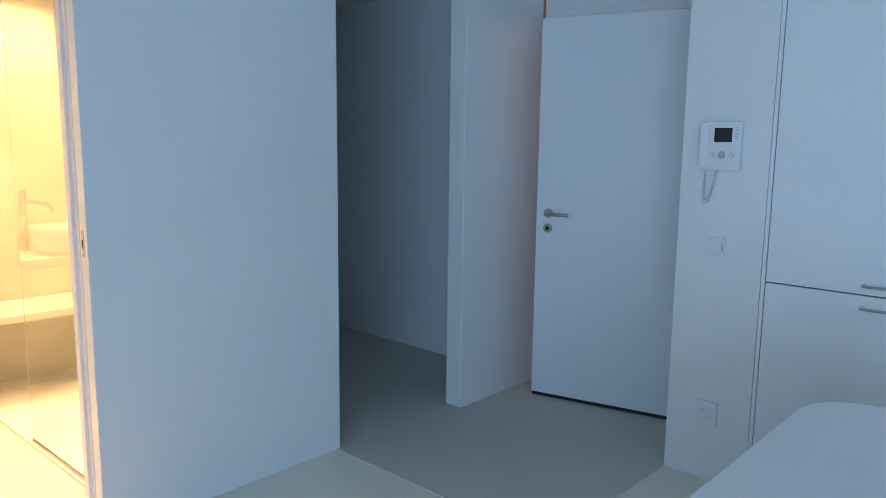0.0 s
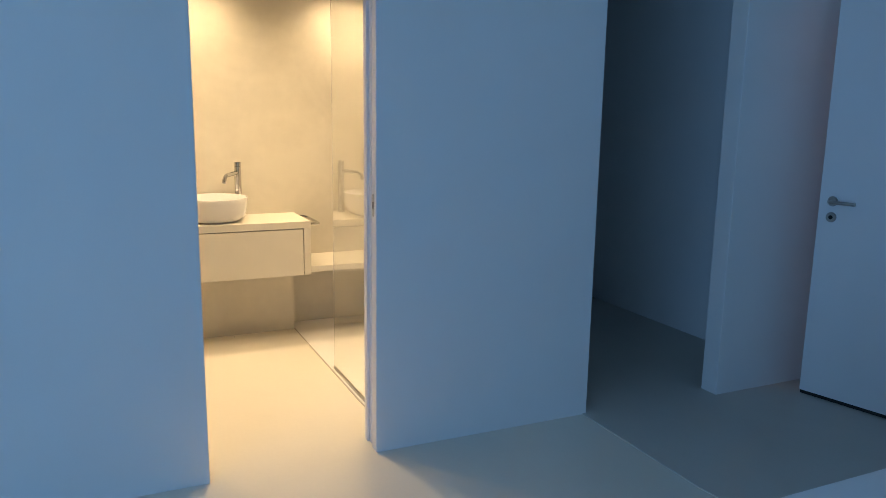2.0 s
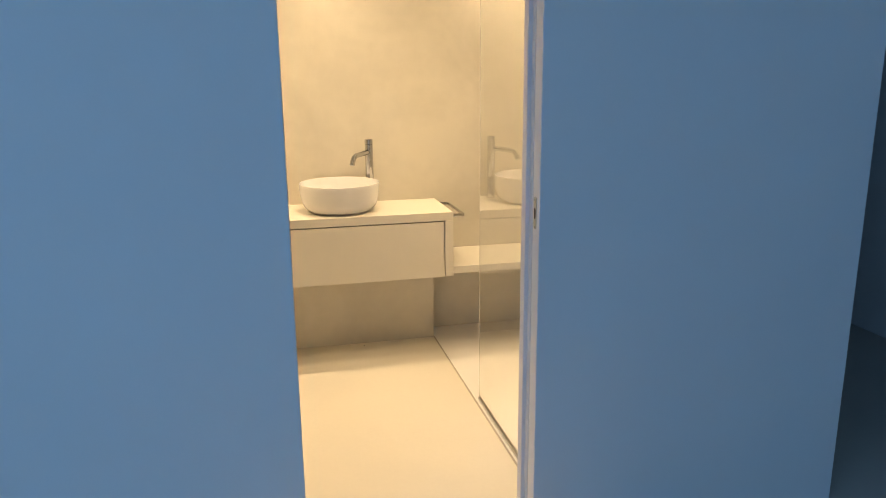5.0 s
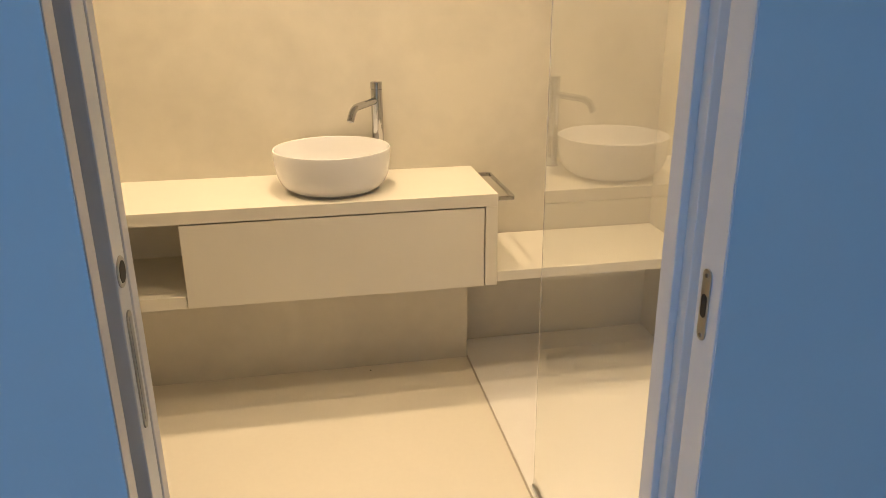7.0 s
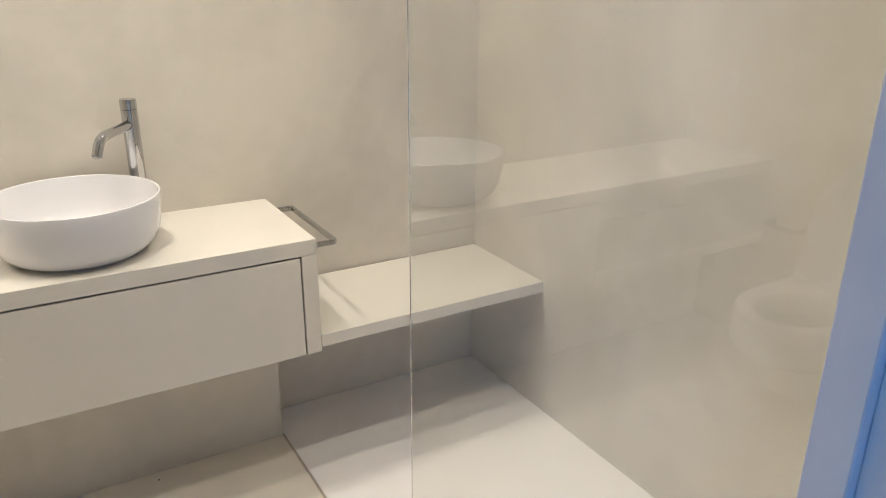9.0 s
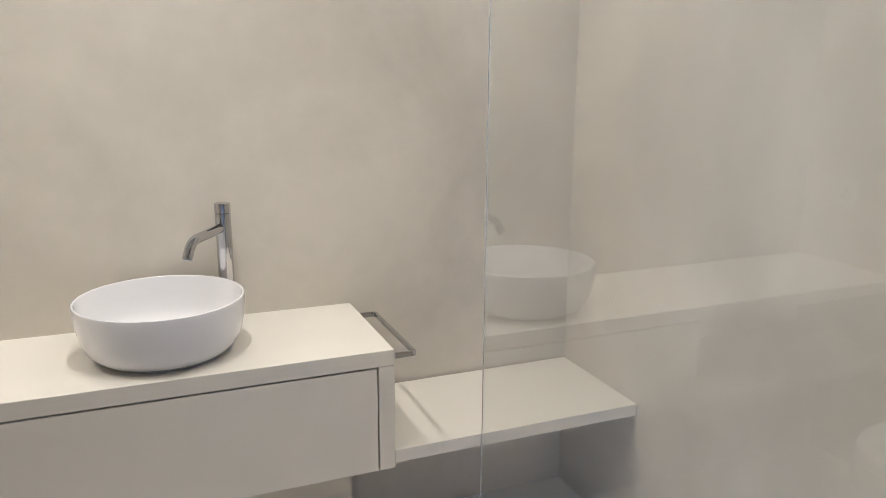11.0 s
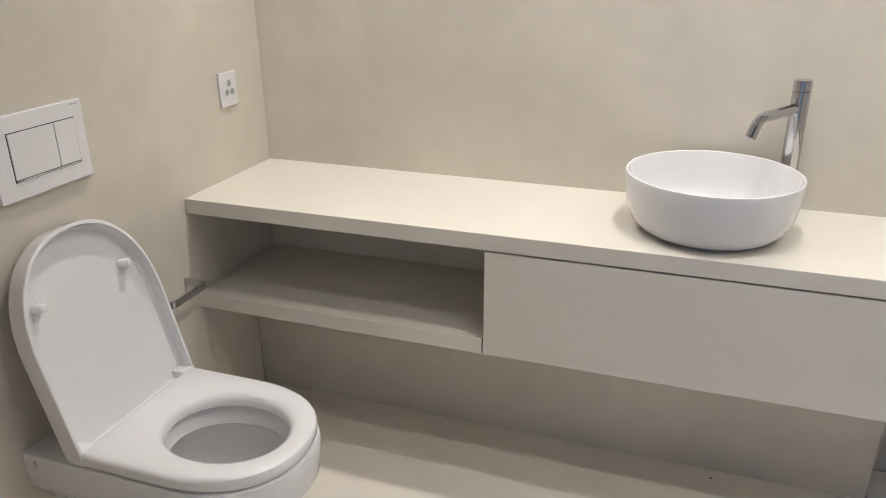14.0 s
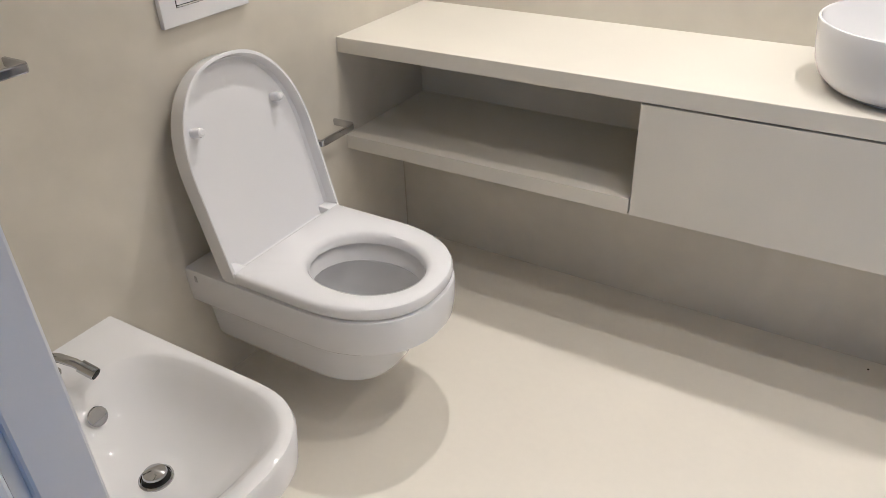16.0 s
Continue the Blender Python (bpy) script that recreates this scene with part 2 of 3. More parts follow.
structure("wall_corridor_east", boxes((ENTX - 0.02, ENTX + 0.1, 0.042, 2.0, 0, H)), PAINT, "white corridor wall in shade", "wall")
structure("wall_stub", box(COLX, ENTX - 0.02, -0.067, 0.042, 0, H, bevel=0.004), PAINT, "white stub wall between corridor and entrance door", "wall")
structure("wall_entrance", boxes((ENTX, ENTX + 0.12, -0.16, -0.067, 0, H), (ENTX, ENTX + 0.12, -1.15, -0.16, 2.15, H), (ENTX, ENTX + 0.12, -1.4, -1.15, 0, H)), PAINT, "white wall round the entrance door", "wall")
structure("wall_pillar", boxes((PILX, ENTX, -1.584, -1.217, 0, H)), PAINT, "white pillar wall with intercom beside the kitchen cupboards", "wall")
structure("wall_kitchen", boxes((PILX + 0.6, ENTX + 0.12, SY, -1.584, 0, H)), PAINT, "white wall behind the kitchen cupboards", "wall")
structure("wall_west", boxes((WX - 0.2, WX, WIN1, 0.09, 0, H), (WX - 0.2, WX, SY, WIN0, 0, H), (WX - 0.2, WX, WIN0, WIN1, 0, 0.3), (WX - 0.2, WX, WIN0, WIN1, 2.4, H)), PAINT, "white window wall of the living room", "wall")
structure("wall_south", boxes((WX - 0.2, ENTX + 0.12, SY - 0.15, SY, 0, H)), PAINT, "plain white living room wall", "wall")
structure("wall_landing", boxes((4.3, 4.4, -2.0, 1.0, 0, H), (ENTX + 0.12, 4.3, -2.1, -2.0, 0, H), (ENTX + 0.12, 4.3, 1.0, 1.1, 0, H), (ENTX + 0.12, 4.4, -2.1, 1.1, H, H + 0.1), (ENTX + 0.1, 4.4, -2.1, 1.1, -0.1, 0)), PAINT, "plain walls of the stair landing", "wall")

window = thing("window_1", "wide window with slim white frame", "window", kind="structure")
FX0, FX1, WMID = WX - 0.14, WX - 0.08, (WIN0 + WIN1) / 2
part("window_frame", boxes((FX0, FX1, WIN0, WIN1, 0.3, 0.36), (FX0, FX1, WIN0, WIN1, 2.34, 2.4), (FX0, FX1, WIN0, WIN0 + 0.06, 0.36, 2.34), (FX0, FX1, WIN1 - 0.06, WIN1, 0.36, 2.34), (FX0, FX1, WMID - 0.03, WMID + 0.03, 0.36, 2.34)), LACQUER, window)
for wy0, wy1 in ((WIN0 + 0.06, WMID - 0.03), (WMID + 0.03, WIN1 - 0.06)):
    pane = part("pane", boxes((FX0 + 0.025, FX0 + 0.035, wy0, wy1, 0.36, 2.34)), GLASS, window)
    pane.visible_shadow = False

# pocket door frame
frame_l = thing("door_frame_pocket", "slim white aluminium pocket frame of the sliding door", "door frame", kind="structure")
part("outer_lip", box(JL - 0.02, JL + 0.0015, 0.0015, 0.034, 0, 2.12, bevel=0.002), ALU, frame_l)
part("inner_lip", box(JL - 0.02, JL + 0.0025, 0.148, YI + 0.002, 0, 2.12, bevel=0.002), ALU, frame_l)
part("brush_seal", boxes((JL - 0.012, JL - 0.001, 0.1415, 0.148, 0, 2.12)), ALU, frame_l, "grey brush seal")
frame_r = thing("door_frame_strike", "slim white aluminium door frame with steel strike plate", "door frame", kind="structure")
part("outer_lip", box(JR - 0.0015, JR + 0.02, 0.0015, 0.056, 0, 2.12, bevel=0.002), ALU, frame_r)
part("inner_lip", box(JR - 0.001, JR + 0.03, 0.123, YI - 0.014, 0, 2.12, bevel=0.002), ALU, frame_r)
part("groove_bead", box(JR + 0.010, JR + 0.032, 0.098, 0.123, 0, 2.12, bevel=0.002), ALU, frame_r)
part("groove_lining", boxes((JR + 0.026, JR + 0.034, 0.056, 0.098, 0, 2.12)), ALU, frame_r)
def stadium(x0, x1, cy, z0, z1, r):
    """A flat plate with round ends whose thickness runs along x."""
    out = [(cy + r * math.cos(math.pi * k / 10), z1 - r + r * math.sin(math.pi * k / 10)) for k in range(11)]
    out += [(cy - r * math.cos(math.pi * k / 10), z0 + r - r * math.sin(math.pi * k / 10)) for k in range(11)]
    return loft([[(x, y, z) for y, z in out] for x in (x0, x1)])


plate = part("strike_plate", stadium(JR, JR - 0.0035, 0.034, 1.052, 1.150, 0.0095), STEEL, frame_r, "brushed steel strike plate")
part("latch_hole", stadium(JR - 0.003, JR - 0.0042, 0.034, 1.084, 1.116, 0.006), DARK, plate, "dark latch hole")
for sz in (1.059, 1.141):
    part("screw", disc_x(0.003, JR - 0.0045, JR - 0.0034, 0.034, sz, 10), CHROME, plate)

leaf = thing("sliding_door", "white sliding door slid open into its pocket", "door", kind="structure")
LE = JL + 0.002
part("leaf", box(JL - 0.72, LE, 0.092, 0.141, 0.008, 2.11, bevel=0.002), LACQUER, leaf)
ring = part("lock_ring", disc_x(0.0195, LE - 0.002, LE + 0.002, 0.114, 1.172, 28, 0.001), STEEL, leaf, "round steel finger pull")
part("lock_hole", disc_x(0.0135, LE, LE + 0.0026, 0.114, 1.172, 24), DARK, ring)
pull = part("edge_pull", stadium(LE - 0.001, LE + 0.002, 0.114, 0.96, 1.122, 0.010), STEEL, leaf, "long flush steel pull in the door's edge")
part("pull_groove", stadium(LE, LE + 0.0026, 0.114, 0.968, 1.114, 0.0045), GREYPL, pull)

# ---- entrance and kitchen ----
dvec = Vector((2.549 - 2.379, -0.972 + 0.217, 0)).normalized()
door = thing("entrance_door", "white flush entrance door standing ajar", "door", kind="structure",
             m=Matrix.Translation((2.379, -0.217, 0)) @ Matrix.Rotation(math.atan2(dvec.y, dvec.x), 4, "Z"))
part("leaf", box(0, 0.93, 0.0, 0.045, 0.024, 2.122, bevel=0.002), LACQUER, door)
# Added black strip: the shade in the gap under the leaf, as colour.
part("seal", box(0.004, 0.926, 0.004, 0.040, 0.005, 0.024), DARK, door, "black strip painting the dark gap under the door")
part("edge_seal", box(-0.004, 0.0, 0.012, 0.043, 0.02, 2.11), DARK, door, "dark edge gasket")


def rose(z, r, mat, name):
    bm = loft([[(0.07 + q * math.cos(2 * math.pi * i / 28), y, z + q * math.sin(2 * math.pi * i / 28)) for i in range(28)] for q, y in ((r, 0), (r, -0.007), (r - 0.002, -0.009))])
    return part(name, bm, mat, door, smooth=True)


handle = rose(1.068, 0.026, STEEL, "handle_rose")
part("lever", tube(bend([(0.07, -0.006, 1.068), (0.07, -0.055, 1.068), (0.205, -0.055, 1.066)], 0.018), 0.0095), STEEL, handle, smooth=True)
lock = rose(0.985, 0.026, STEEL, "lock_rose")
part("keyhole", loft([[(0.07 + 0.011 * math.cos(2 * math.pi * i / 20), y, 0.985 + 0.011 * math.sin(2 * math.pi * i / 20)) for i in range(20)] for y in (-0.008, -0.0105)]), DARK, lock)
dframe = thing("entrance_door_frame", "white wooden entrance door frame", "door frame", kind="structure")
part("jamb", box(ENTX - 0.012, ENTX + 0.13, -0.165, -0.11, 0, 2.15, bevel=0.003), LACQUER, dframe)
part("jamb", box(ENTX - 0.012, ENTX + 0.13, -1.20, -1.148, 0, 2.15, bevel=0.003), LACQUER, dframe)
part("head", box(ENTX - 0.012, ENTX + 0.13, -1.20, -0.11, 2.135, 2.19, bevel=0.003), LACQUER, dframe)

P = PILX
intercom = thing("intercom", "white video intercom with handset and small dark screen", "intercom")
part("body", box(P - 0.028, P, -1.474, -1.329, 1.362, 1.562, bevel=0.005), PLASTIC, intercom, smooth=True)
handset = part("handset", box(P - 0.036, P, -1.337, -1.301, 1.366, 1.560, bevel=0.010, seg=3), PLASTIC, intercom, smooth=True)
part("screen", box(P - 0.030, P - 0.026, -1.438, -1.364, 1.478, 1.536, bevel=0.0008), SCREEN, intercom, "dark glossy screen")
for by, br, bmat in ((-1.359, 0.010, GREYPL), (-1.399, 0.0155, GREYPL), (-1.439, 0.010, GREYPL)):
    b = part("button", disc_x(br, P - 0.027, P - 0.031, by, 1.425, 24), bmat, intercom)
    if br < 0.012:
        part("button_face", disc_x(0.0075, P - 0.029, P - 0.0318, by, 1.425, 20), PLASTIC, b)
for k in range(5):
    part("speaker_slot", box(P - 0.0286, P - 0.0276, -1.465, -1.449, 1.490 + k * 0.011, 1.493 + k * 0.011), GREYPL, intercom)
cordpts = []
for k in range(120):
    s = k / 119
    a = s * math.pi
    cy, cz = -1.329 - 0.046 * s + 0.016 * math.sin(a), 1.366 - 0.145 * math.sin(a) ** 0.7
    cordpts.append((P - 0.012 + 0.005 * math.cos(k * 1.9), cy + 0.005 * math.sin(k * 1.9), cz))
part("cord", tube(cordpts, 0.0028, 6), CORD, intercom, "coiled cream cord hanging in a loop", smooth=True)

switch = thing("light_switch", "white light switch beside a narrow rocker", "switch")
part("plate", box(P - 0.009, P, -1.432, -1.348, 1.000, 1.078, bevel=0.002), PLASTIC, switch)
part("rocker", box(P - 0.012, P - 0.007, -1.413, -1.358, 1.010, 1.068, bevel=0.0015), PLASTIC, switch)
part("indicator", box(P - 0.0125, P - 0.0075, -1.424, -1.419, 1.022, 1.056), GREYPL, switch)


def triple_socket(name, label, flip, m):
    """A wall outlet with three recessed inserts; local x points into the room."""
    ob = thing(name, label, "socket", m=m)
    part("plate", box(0, 0.009, -0.043, 0.043, -0.052, 0.052, bevel=0.002), PLASTIC, ob)
    part("insert", disc_x(0.031, 0.008, 0.0105, 0, 0, 30, 0.001), PLASTIC, ob)
    for k in range(3):
        a = math.radians(90 + 120 * k + flip)
        cy, cz = 0.0155 * math.cos(a), 0.0175 * math.sin(a)
        rec = part("recess", disc_x(0.0115, 0.0100, 0.0112, cy, cz, 6), GREYPL if flip == 0 else PLASTIC, ob)
        for dy, dz in ((-0.005, -0.002), (0.005, -0.002), (0, 0.004)):
            part("pin_hole", disc_x(0.0018, 0.0105, 0.0116, cy + dy, cz + dz, 10), DARK, rec)
    return ob


triple_socket("wall_socket", "white triple wall socket low on the pillar", 60, Matrix.Translation((P, -1.403, 0.306)) @ Matrix.Rotation(math.pi, 4, "Z"))

# tall kitchen cupboards
filler = thing("cupboard_filler", "narrow white filler strip beside the cupboards", "panel")
part("strip", box(P + 0.001, P + 0.02, -1.6015, -1.5865, 0.02, H - 0.004), LACQUER, filler)
# Black backing paints the shade in the joints beside the strip.
part("gap", box(P + 0.021, P + 0.03, -1.606, -1.5845, 0.02, H - 0.004), DARK, filler)


def cupboard(y1, y0):
    ob = thing("tall_cupboard", "tall white handle-fronted kitchen cupboard", "cupboard", "tall kitchen cupboards")
    # Body coloured black, so the seams between doors look shaded.
    part("body", boxes((P + 0.022, P + 0.6, y0 + 0.002, y1 - 0.006, 0.0, H - 0.004)), DARK, ob, "carcass painted black for the shade between the doors")
    for z0, z1, hz in ((0.08, 0.914, 0.869), (0.919, H - 0.01, 0.955)):
        d = part("door", box(P, P + 0.02, y0 + 0.002, y1 - 0.002, z0, z1, bevel=0.0015), LACQUER, ob)
        ym = y1 - 0.36
        part("handle", tube(bend([(P + 0.002, ym, hz), (P - 0.032, ym, hz), (P - 0.032, ym - 0.17, hz), (P + 0.002, ym - 0.17, hz)], 0.008), 0.0055, 10), STEEL, d, "brushed steel bar handle", smooth=True)
    return ob


cupboard(-1.603, -2.32)
cupboard(-2.322, -3.04)


def island():
    ob = thing("kitchen_island", "white kitchen island with rounded worktop corner", "kitchen island")
    x0, x1, y0, y1, r = -0.35, 0.76, -3.25, -2.168, 0.14
    pts = [(x0, y0), (x1, y0)] + [(x1 - r + r * math.cos(a), y1 - r + r * math.sin(a)) for a in [math.pi / 2 * k / 8 for k in range(9)]] + [(x0, y1)]
    rings = [[(x, y, z) for x, y in pts] for z in (0.872, 0.91)]
    part("worktop", loft(rings), LACQUER, ob, "smooth white worktop")
    part("body", box(x0 + 0.03, x1 - 0.06, y0 + 0.03, y1 - 0.05, 0.08, 0.872, bevel=0.002), LACQUER, ob)
    part("plinth", boxes((x0 + 0.08, x1 - 0.1, y0 + 0.08, y1 - 0.1, 0.0, 0.08)), GREYPL, ob)


island()

# ---- bathroom fittings ----
VF, VT, VB = 1.711, 0.790, 0.442        # vanity front, top, underside
vanity = thing("vanity_unit", "cream wall-hung vanity with one drawer and an open niche", "vanity")
bm = boxes((XL, 0.165, VF, YB + 0.03, VT - 0.045, VT), bevel=0.002)
part("worktop", bm, COUNTER, vanity)
part("shelf", boxes((XL, -0.932, VF, YB + 0.02, VB, VB + 0.045), bevel=0.0015), COUNTER, vanity, "open niche's shelf")
part("niche_back", boxes((XL, -0.93, YB - 0.006, YB + 0.014, VB + 0.045, VT - 0.045)), COUNTER, vanity)
part("divider", boxes((-0.930, -0.912, VF + 0.022, YB, VB, VT - 0.045)), COUNTER, vanity)
part("side_panel", box(0.121, 0.165, VF, YB, VB, VT - 0.045, bevel=0.0015), COUNTER, vanity)
# Black colour puts the shade of the drawer's gaps onto the carcass.
part("carcass", boxes((-0.912, 0.121, VF + 0.024, YB, VB + 0.003, VT - 0.045)), DARK, vanity, "carcass painted black for the shade in the drawer's gaps")
part("bottom", boxes((-0.912, 0.121, VF + 0.03, YB, VB, VB + 0.003)), COUNTER, vanity)
part("drawer", box(-0.928, 0.1165, VF + 0.001, VF + 0.021, VB, VT - 0.0500, bevel=0.001), COUNTER, vanity, "plain handleless drawer front")

bench = thing("shower_bench", "cream slab shower bench joined to the vanity", "bench")
part("slab", box(0.1655, XR, VF, YB, 0.456, 0.495, bevel=0.002), COUNTER, bench)
part("wall_joint", box(0.1655, XR, YB - 0.004, YB - 0.0025, 0.495, 0.498), JOINT, bench, "fine brown sealing joint along the wall")

basin = thing("wash_basin", "round white ceramic vessel basin on the vanity", "basin", place=(-0.402, 1.919, VT))
part("foot", lathe([(0.147, 0.0), (0.152, 0.001), (0.152, 0.008)], 48), GREYPL, basin, "shadow gap foot")
part("bowl", lathe([(0.150, 0.005), (0.160, 0.007), (0.174, 0.015), (0.190, 0.033), (0.201, 0.059), (0.2075, 0.094), (0.2105, 0.130), (0.2112, 0.147),
                    (0.2105, 0.1505), (0.2080, 0.152), (0.2055, 0.1505), (0.204, 0.146), (0.201, 0.100), (0.193, 0.062), (0.179, 0.038), (0.158, 0.026), (0.09, 0.020), (0.03, 0.018)], 80), CERAMIC, basin, smooth=True)
drain = part("drain_cover", lathe([(0.028, 0.016), (0.030, 0.022), (0.026, 0.026), (0.004, 0.027)], 28), CERAMIC, basin, smooth=True)

TX, TY = -0.217, 2.092
tap = thing("basin_tap", "tall chrome single-lever basin tap", "tap", place=(TX, TY, VT))
part("body", lathe([(0.027, 0.0), (0.027, 0.004), (0.0222, 0.006), (0.0222, 0.120), (0.0216, 0.121), (0.0216, 0.123), (0.0222, 0.124), (0.0222, 0.327), (0.021, 0.3285)], 40), CHROME, tap, smooth=True)
part("lever_cap", lathe([(0.021, 0.3285), (0.0224, 0.330), (0.0224, 0.354), (0.021, 0.357), (0.002, 0.357)], 40), CHROME, tap, smooth=True)
sd = Vector((-0.112, -0.142, 0))
spout = part("spout", tube(bend([(0, 0, 0.288), tuple(sd * 0.86 + Vector((0, 0, 0.279))), tuple(sd * 1.0 + Vector((0, 0, 0.234)))], 0.026, 10), 0.0135, 18), CHROME, tap, smooth=True)
part("aerator", tube([sd * 0.993 + Vector((0, 0, 0.2365)), sd * 1.004 + Vector((0, 0, 0.2325))], 0.0112, 16), GREYPL, spout)


def u_rail(name, label, category, a, b, out, width, mat=CHROME):
    """A flat bar bent to a U, from wall point a to wall point b, standing off by out."""
    ob = thing(name, label, category)
    a, b, out = Vector(a), Vector(b), Vector(out)
    part("bar", tube(bend([a, a + out, b + out, b], 0.010, 6), 0.005, flat=(0.009, width)), mat, ob, smooth=False)
    return ob


u_rail("towel_rail", "chrome flat towel rail on the vanity's side", "towel rail", (0.165, 1.705, 0.774), (0.165, 2.065, 0.774), (0.056, 0, 0), 0.016)
u_rail("paper_holder", "small chrome toilet paper holder on the wall", "paper holder", (XL, 1.515, 0.548), (XL, 1.662, 0.548), (0.072, 0, 0), 0.020)
u_rail("towel_rail", "chrome flat towel rail above the bidet", "towel rail", (XL, 0.775, 0.990), (XL, 0.415, 0.990), (0.070, 0, 0), 0.018)

triple_socket("wall_socket", "white triple wall socket above the vanity", 0, Matrix.Translation((XL, 1.976, 1.061)))

flush = thing("flush_plate", "white dual flush plate with two buttons", "flush plate", place=(XL, 1.2565, 1.050))
part("plate", box(0, 0.014, -0.130, 0.130, -0.092, 0.092, bevel=0.0025), PLASTIC, flush)
part("gap", box(0.012, 0.0146, -0.0872, 0.1006, -0.0535, 0.0545), DARK, flush, "thin dark joint round the buttons")
part("button", box(0.013, 0.0165, -0.0855, 0.0375, -0.0475, 0.0528, bevel=0.0008), PLASTIC, flush)
part("button", box(0.013, 0.0165, 0.0395, 0.0989, -0.0475, 0.0528, bevel=0.0008), PLASTIC, flush)
part("button_rim", box(0.013, 0.0160, -0.0858, 0.0992, -0.0525, -0.0490), CHROME, flush, "chrome strip under the buttons")
part("maker_mark", box(0.0135, 0.0144, 0.096, 0.119, 0.0815, 0.0845), GREYPL, flush, "tiny dark mark")


def toilet():
    z = 0.388
    ob = thing("toilet", "white wall-hung ceramic toilet with its lid up", "toilet", place=(XL, 1.236, 0))
    outs = [(0.46, 0.105, 0.118), (0.485, 0.128, 0.124), (0.505, 0.142, 0.150), (0.525, 0.150, 0.225), (0.540, 0.156, 0.262), (0.552, 0.166, 0.272),
            (0.610, 0.192, 0.281), (0.627, 0.199, 0.292), (0.633, 0.202, 0.330), (0.634, 0.203, z - 0.010), (0.631, 0.201, z - 0.003), (0.622, 0.194, z)]
    rings = [d_shape(0.0, L, w, zz) for L, w, zz in outs]
    base = rings[-1]
    for cu, a, b, zz in ((0.415, 0.176, 0.142, z), (0.415, 0.168, 0.135, z - 0.006), (0.415, 0.156, 0.124, z - 0.030), (0.415, 0.149, 0.118, z - 0.046), (0.415, 0.152, 0.121, z - 0.051), (0.413, 0.184, 0.150, z - 0.056),
                         (0.395, 0.175, 0.142, z - 0.10), (0.365, 0.148, 0.122, z - 0.16), (0.345, 0.105, 0.085, z - 0.205), (0.335, 0.060, 0.055, z - 0.235), (0.335, 0.030, 0.028, z - 0.250)):
        rings.append(oval_like(base, cu, a, b, zz))
    part("bowl", loft(rings), CERAMIC, ob, smooth=True)
    part("water", lathe([(0.05, 0.166), (0.0495, 0.168)], 24), WATER, ob, "still water in the bowl").matrix_local = Matrix.Translation((0.335, 0, 0))
    part("screw_cover", box(0.03, 0.037, -0.2045, -0.2015, 0.355, 0.372), GREYPL, ob)
    # seat
    s0, s1, w = 0.172, 0.630, 0.203
    o = [d_shape(s0 + 0.006, s1 - 0.020, w - 0.020, z + 0.0025), d_shape(s0, s1 - 0.004, w - 0.005, z + 0.004), d_shape(s0 - 0.002, s1 - 0.002, w - 0.003, z + 0.007), d_shape(s0 - 0.002, s1 - 0.001, w - 0.002, z + 0.026), d_shape(s0, s1 - 0.004, w - 0.005, z + 0.032), d_shape(s0 + 0.006, s1 - 0.012, w - 0.012, z + 0.036)]
    for a, b, zz in ((0.170, 0.140, z + 0.034), (0.160, 0.131, z + 0.030), (0.153, 0.125, z + 0.020), (0.151, 0.123, z + 0.004), (0.160, 0.131, z + 0.002)):
        o.append(oval_like(o[5], 0.418, a, b, zz))
    part("seat", loft(o, closed=True), PLASTIC, ob, "glossy white plastic seat ring", smooth=True)
    # lid, standing and leaning to the wall: local u runs up the lid, its height axis faces the room
    up = Vector((-0.118, 0, 0.468)).normalized()
    face = Vector((up.z, 0, -up.x))
    m = Matrix(((up.x, 0, face.x, 0.143), (up.y, 1, face.y, 0), (up.z, 0, face.z, z + 0.012), (0, 0, 0, 1)))
    l1 = 0.490
    rings = [d_shape(0.008, l1 - 0.012, w - 0.012, -0.014), d_shape(0.0, l1 - 0.002, w - 0.002, -0.010), d_shape(0, l1, w, -0.004), d_shape(0, l1, w, 0.036), d_shape(0.002, l1 - 0.002, w - 0.002, 0.038),
             d_shape(0.002, l1 - 0.008, w - 0.008, 0.038), d_shape(0.002, l1 - 0.009, w - 0.009, 0.036), d_shape(0.002, l1 - 0.013, w - 0.013, 0.010), d_shape(0.002, l1 - 0.020, w - 0.020, 0.003), d_shape(0.004, l1 - 0.040, w - 0.035, 0.001)]
    rings = [[m @ Vector(p) for p in r] for r in rings]
    lid = part("lid", loft(rings), PLASTIC, ob, "raised white lid with a hollow inner side", smooth=True)
    for v in (-0.132, 0.132):
        bm = loft([[m @ Vector((0.345 + q * math.cos(k * math.pi / 8), v + q * math.sin(k * math.pi / 8), h)) for k in range(16)] for q, h in ((0.012, -0.002), (0.012, 0.022), (0.010, 0.031), (0.006, 0.034))])
        part("bumper", bm, PLASTIC, lid, "small round rubber bumper", smooth=True)
    for v in (-0.180, 0.180):
        part("hinge", box(0.136, 0.180, v - 0.021, v + 0.021, z + 0.001, z + 0.036, bevel=0.004, seg=3), PLASTIC, ob, smooth=True)


toilet()


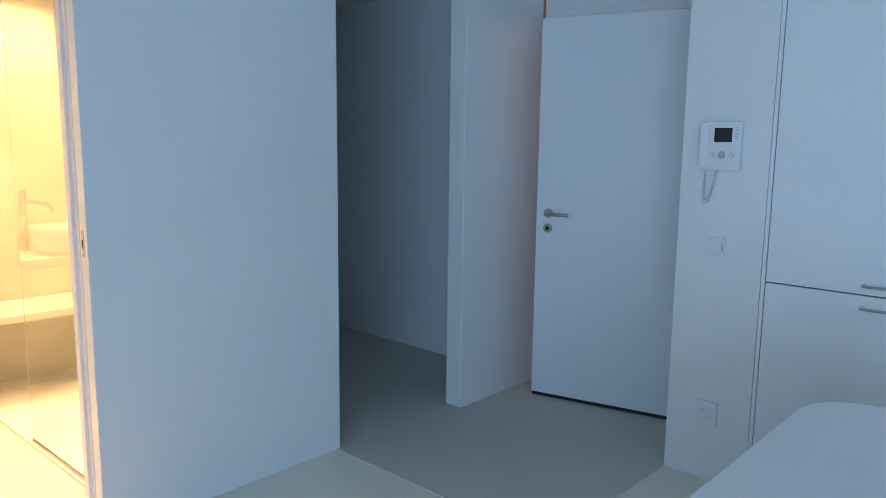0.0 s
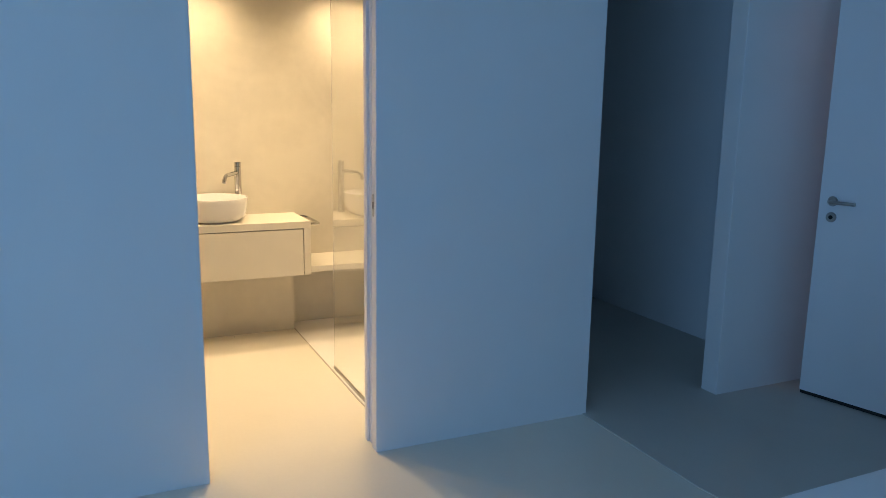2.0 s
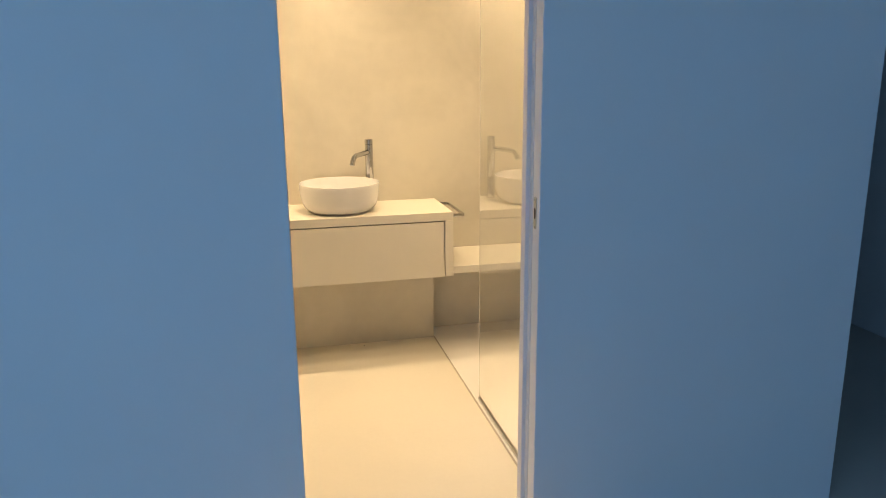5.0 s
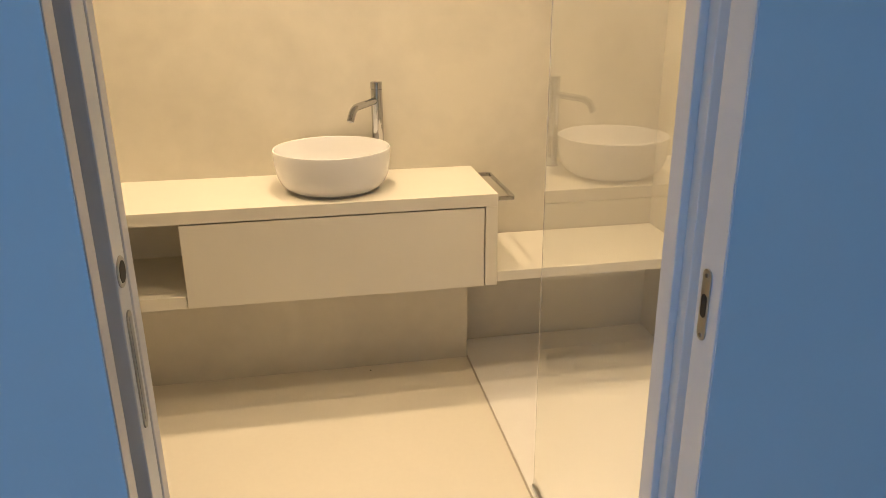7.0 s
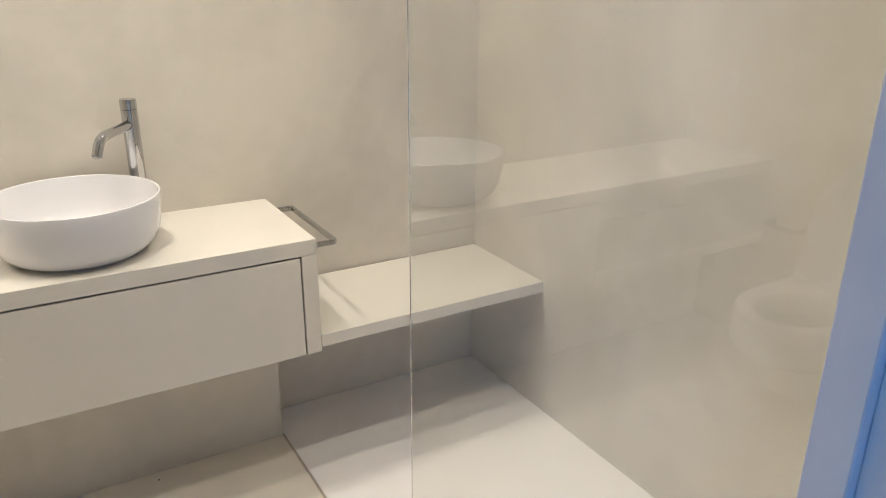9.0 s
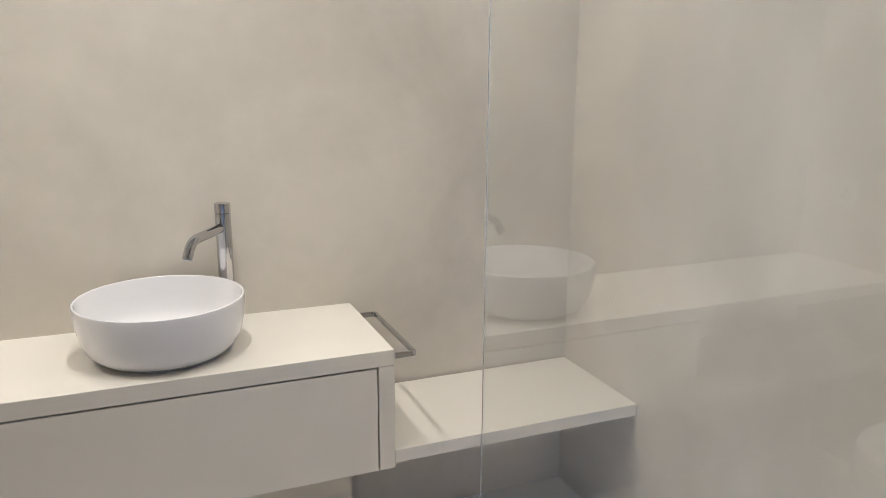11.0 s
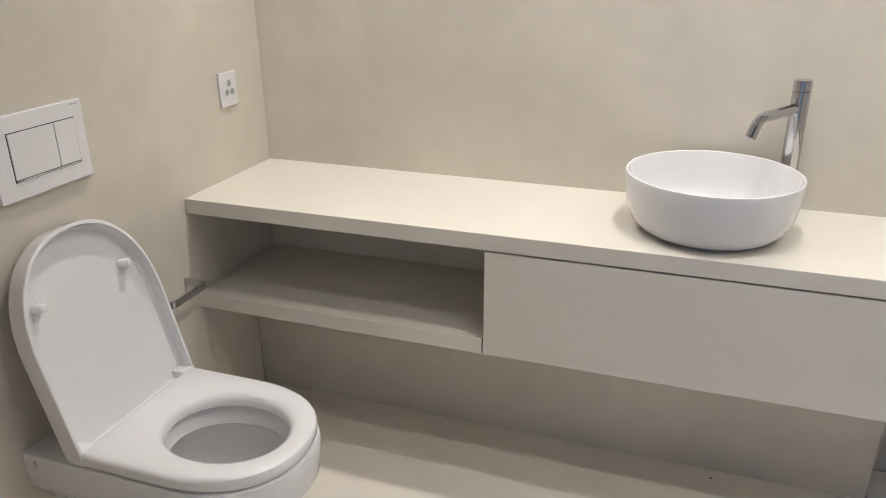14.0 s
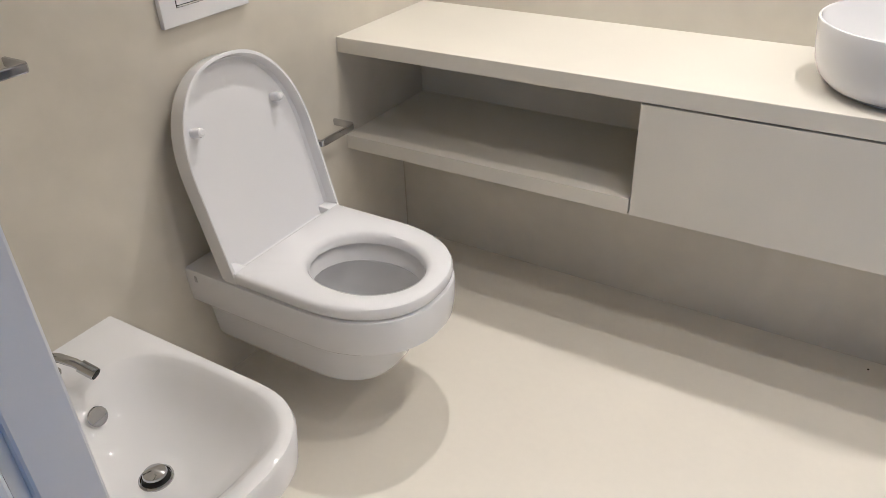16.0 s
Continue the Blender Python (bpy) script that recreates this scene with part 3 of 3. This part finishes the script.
def bidet():
    z = 0.385
    ob = thing("bidet", "white wall-hung ceramic bidet", "bidet", place=(XL, 0.612, 0))
    outs = [(0.45, 0.10, 0.118), (0.475, 0.125, 0.124), (0.50, 0.142, 0.17), (0.535, 0.156, 0.262), (0.600, 0.185, 0.285), (0.618, 0.194, 0.300), (0.624, 0.197, z - 0.014), (0.620, 0.195, z - 0.004), (0.610, 0.188, z)]
    rings = [d_shape(0.0, L + 0.020, w + 0.006, zz, front=0.19, power=2.5) for L, w, zz in outs]
    base = rings[-1]
    for u0, u1, w, zz, pw in ((0.128, 0.606, 0.178, z - 0.0005, 3.2), (0.134, 0.600, 0.173, z - 0.004, 3.1), (0.146, 0.588, 0.164, z - 0.014, 3.0), (0.164, 0.568, 0.150, z - 0.036, 2.8), (0.190, 0.540, 0.130, z - 0.066, 2.6), (0.225, 0.500, 0.104, z - 0.095, 2.3),
                              (0.27, 0.455, 0.074, z - 0.116, 2.1), (0.30, 0.42, 0.052, z - 0.126, 2.0), (0.325, 0.395, 0.035, z - 0.130, 2.0)):
        rings.append(oval_like(base, (u0 + u1) / 2 + 0.006, (u1 - u0) / 2 + 0.002, w + 0.004, zz, power=pw))
    part("bowl", loft(rings), CERAMIC, ob, smooth=True)
    dr = part("drain", lathe([(0.034, z - 0.131), (0.034, z - 0.126), (0.030, z - 0.124), (0.029, z - 0.128)], 32), CHROME, ob, "chrome drain ring", smooth=True)
    part("drain_gap", lathe([(0.029, z - 0.129), (0.028, z - 0.127)], 28), DARK, dr)
    part("plug", lathe([(0.008, z - 0.128), (0.021, z - 0.118), (0.024, z - 0.115), (0.022, z - 0.111), (0.004, z - 0.107)], 32), CHROME, dr, "domed chrome plug", smooth=True)
    for o in (dr, *dr.children):
        for v in o.data.vertices:
            v.co.x += 0.36
            v.co.y -= 0.012
    ovf = part("overflow_cover", disc_x(0.021, 0.0, 0.004, 0, 0, 28, 0.0015), CHROME, ob, "round chrome overflow cover", smooth=True)
    ovf.matrix_local = Matrix.Translation((0.196, 0.0, z - 0.052)) @ Matrix.Rotation(radians(-25), 4, "Y")
    tp = thing("bidet_tap", "chrome bidet tap with swivel nozzle", "tap", place=(XL + 0.065, 0.612, z))
    part("body", lathe([(0.023, 0.0), (0.023, 0.004), (0.018, 0.006), (0.018, 0.085), (0.016, 0.088), (0.003, 0.088)], 28), CHROME, tp, smooth=True)
    sp = part("spout", tube([(0, 0, 0.05), (0.04, 0.012, 0.055), (0.075, 0.022, 0.048), (0.088, 0.026, 0.041)], 0.010, 16), CHROME, tp, smooth=True)
    part("nozzle", tube([(0.086, 0.0254, 0.043), (0.116, 0.034, 0.027)], 0.0135, 20), CHROME, sp, smooth=True)
    part("aerator", tube([(0.115, 0.0337, 0.0275), (0.1168, 0.0342, 0.0266)], 0.0115, 18), DARK, sp)
    part("lever", tube([(0, 0, 0.088), (-0.005, -0.002, 0.096), (0.01, -0.03, 0.115)], 0.004, 10), CHROME, tp, smooth=True)


bidet()

# shower screen
screen = thing("shower_screen", "clear frameless glass shower screen in a steel floor channel", "shower screen")
GX = 0.138
pane = part("pane", box(GX - 0.004, GX + 0.004, YI + 0.002, 1.103, 0.012, 2.2, bevel=0.0008), GLASS, screen)
pane.visible_shadow = False
part("floor_channel", box(GX - 0.009, GX + 0.009, YI, 1.101, 0.008, 0.022, bevel=0.001), STEEL, screen, "slim steel floor channel")

spot_dirt = tagged(mesh_object("floor_speck", loft([circle(0.003, 0.0, 10, -0.296, 1.962), circle(0.0025, 0.002, 10, -0.296, 1.962)]), DARK), "tiny dark speck on the floor under the vanity", "speck")

# recessed spots in the bathroom ceiling
for sx, sy, watts in SPOTS:
    ob = thing("ceiling_spot", "small round recessed ceiling spot", "ceiling lamp", "bathroom ceiling spots", place=(sx, sy, HB))
    bm = loft([circle(r, zz, 32) for r, zz in ((0.021, -0.002), (0.036, -0.002), (0.038, -0.008), (0.022, -0.010))], closed=True)
    part("trim_ring", bm, ALU, ob, smooth=True)
    part("lens", lathe([(0.019, -0.001), (0.019, -0.004)], 24), LENS, ob)
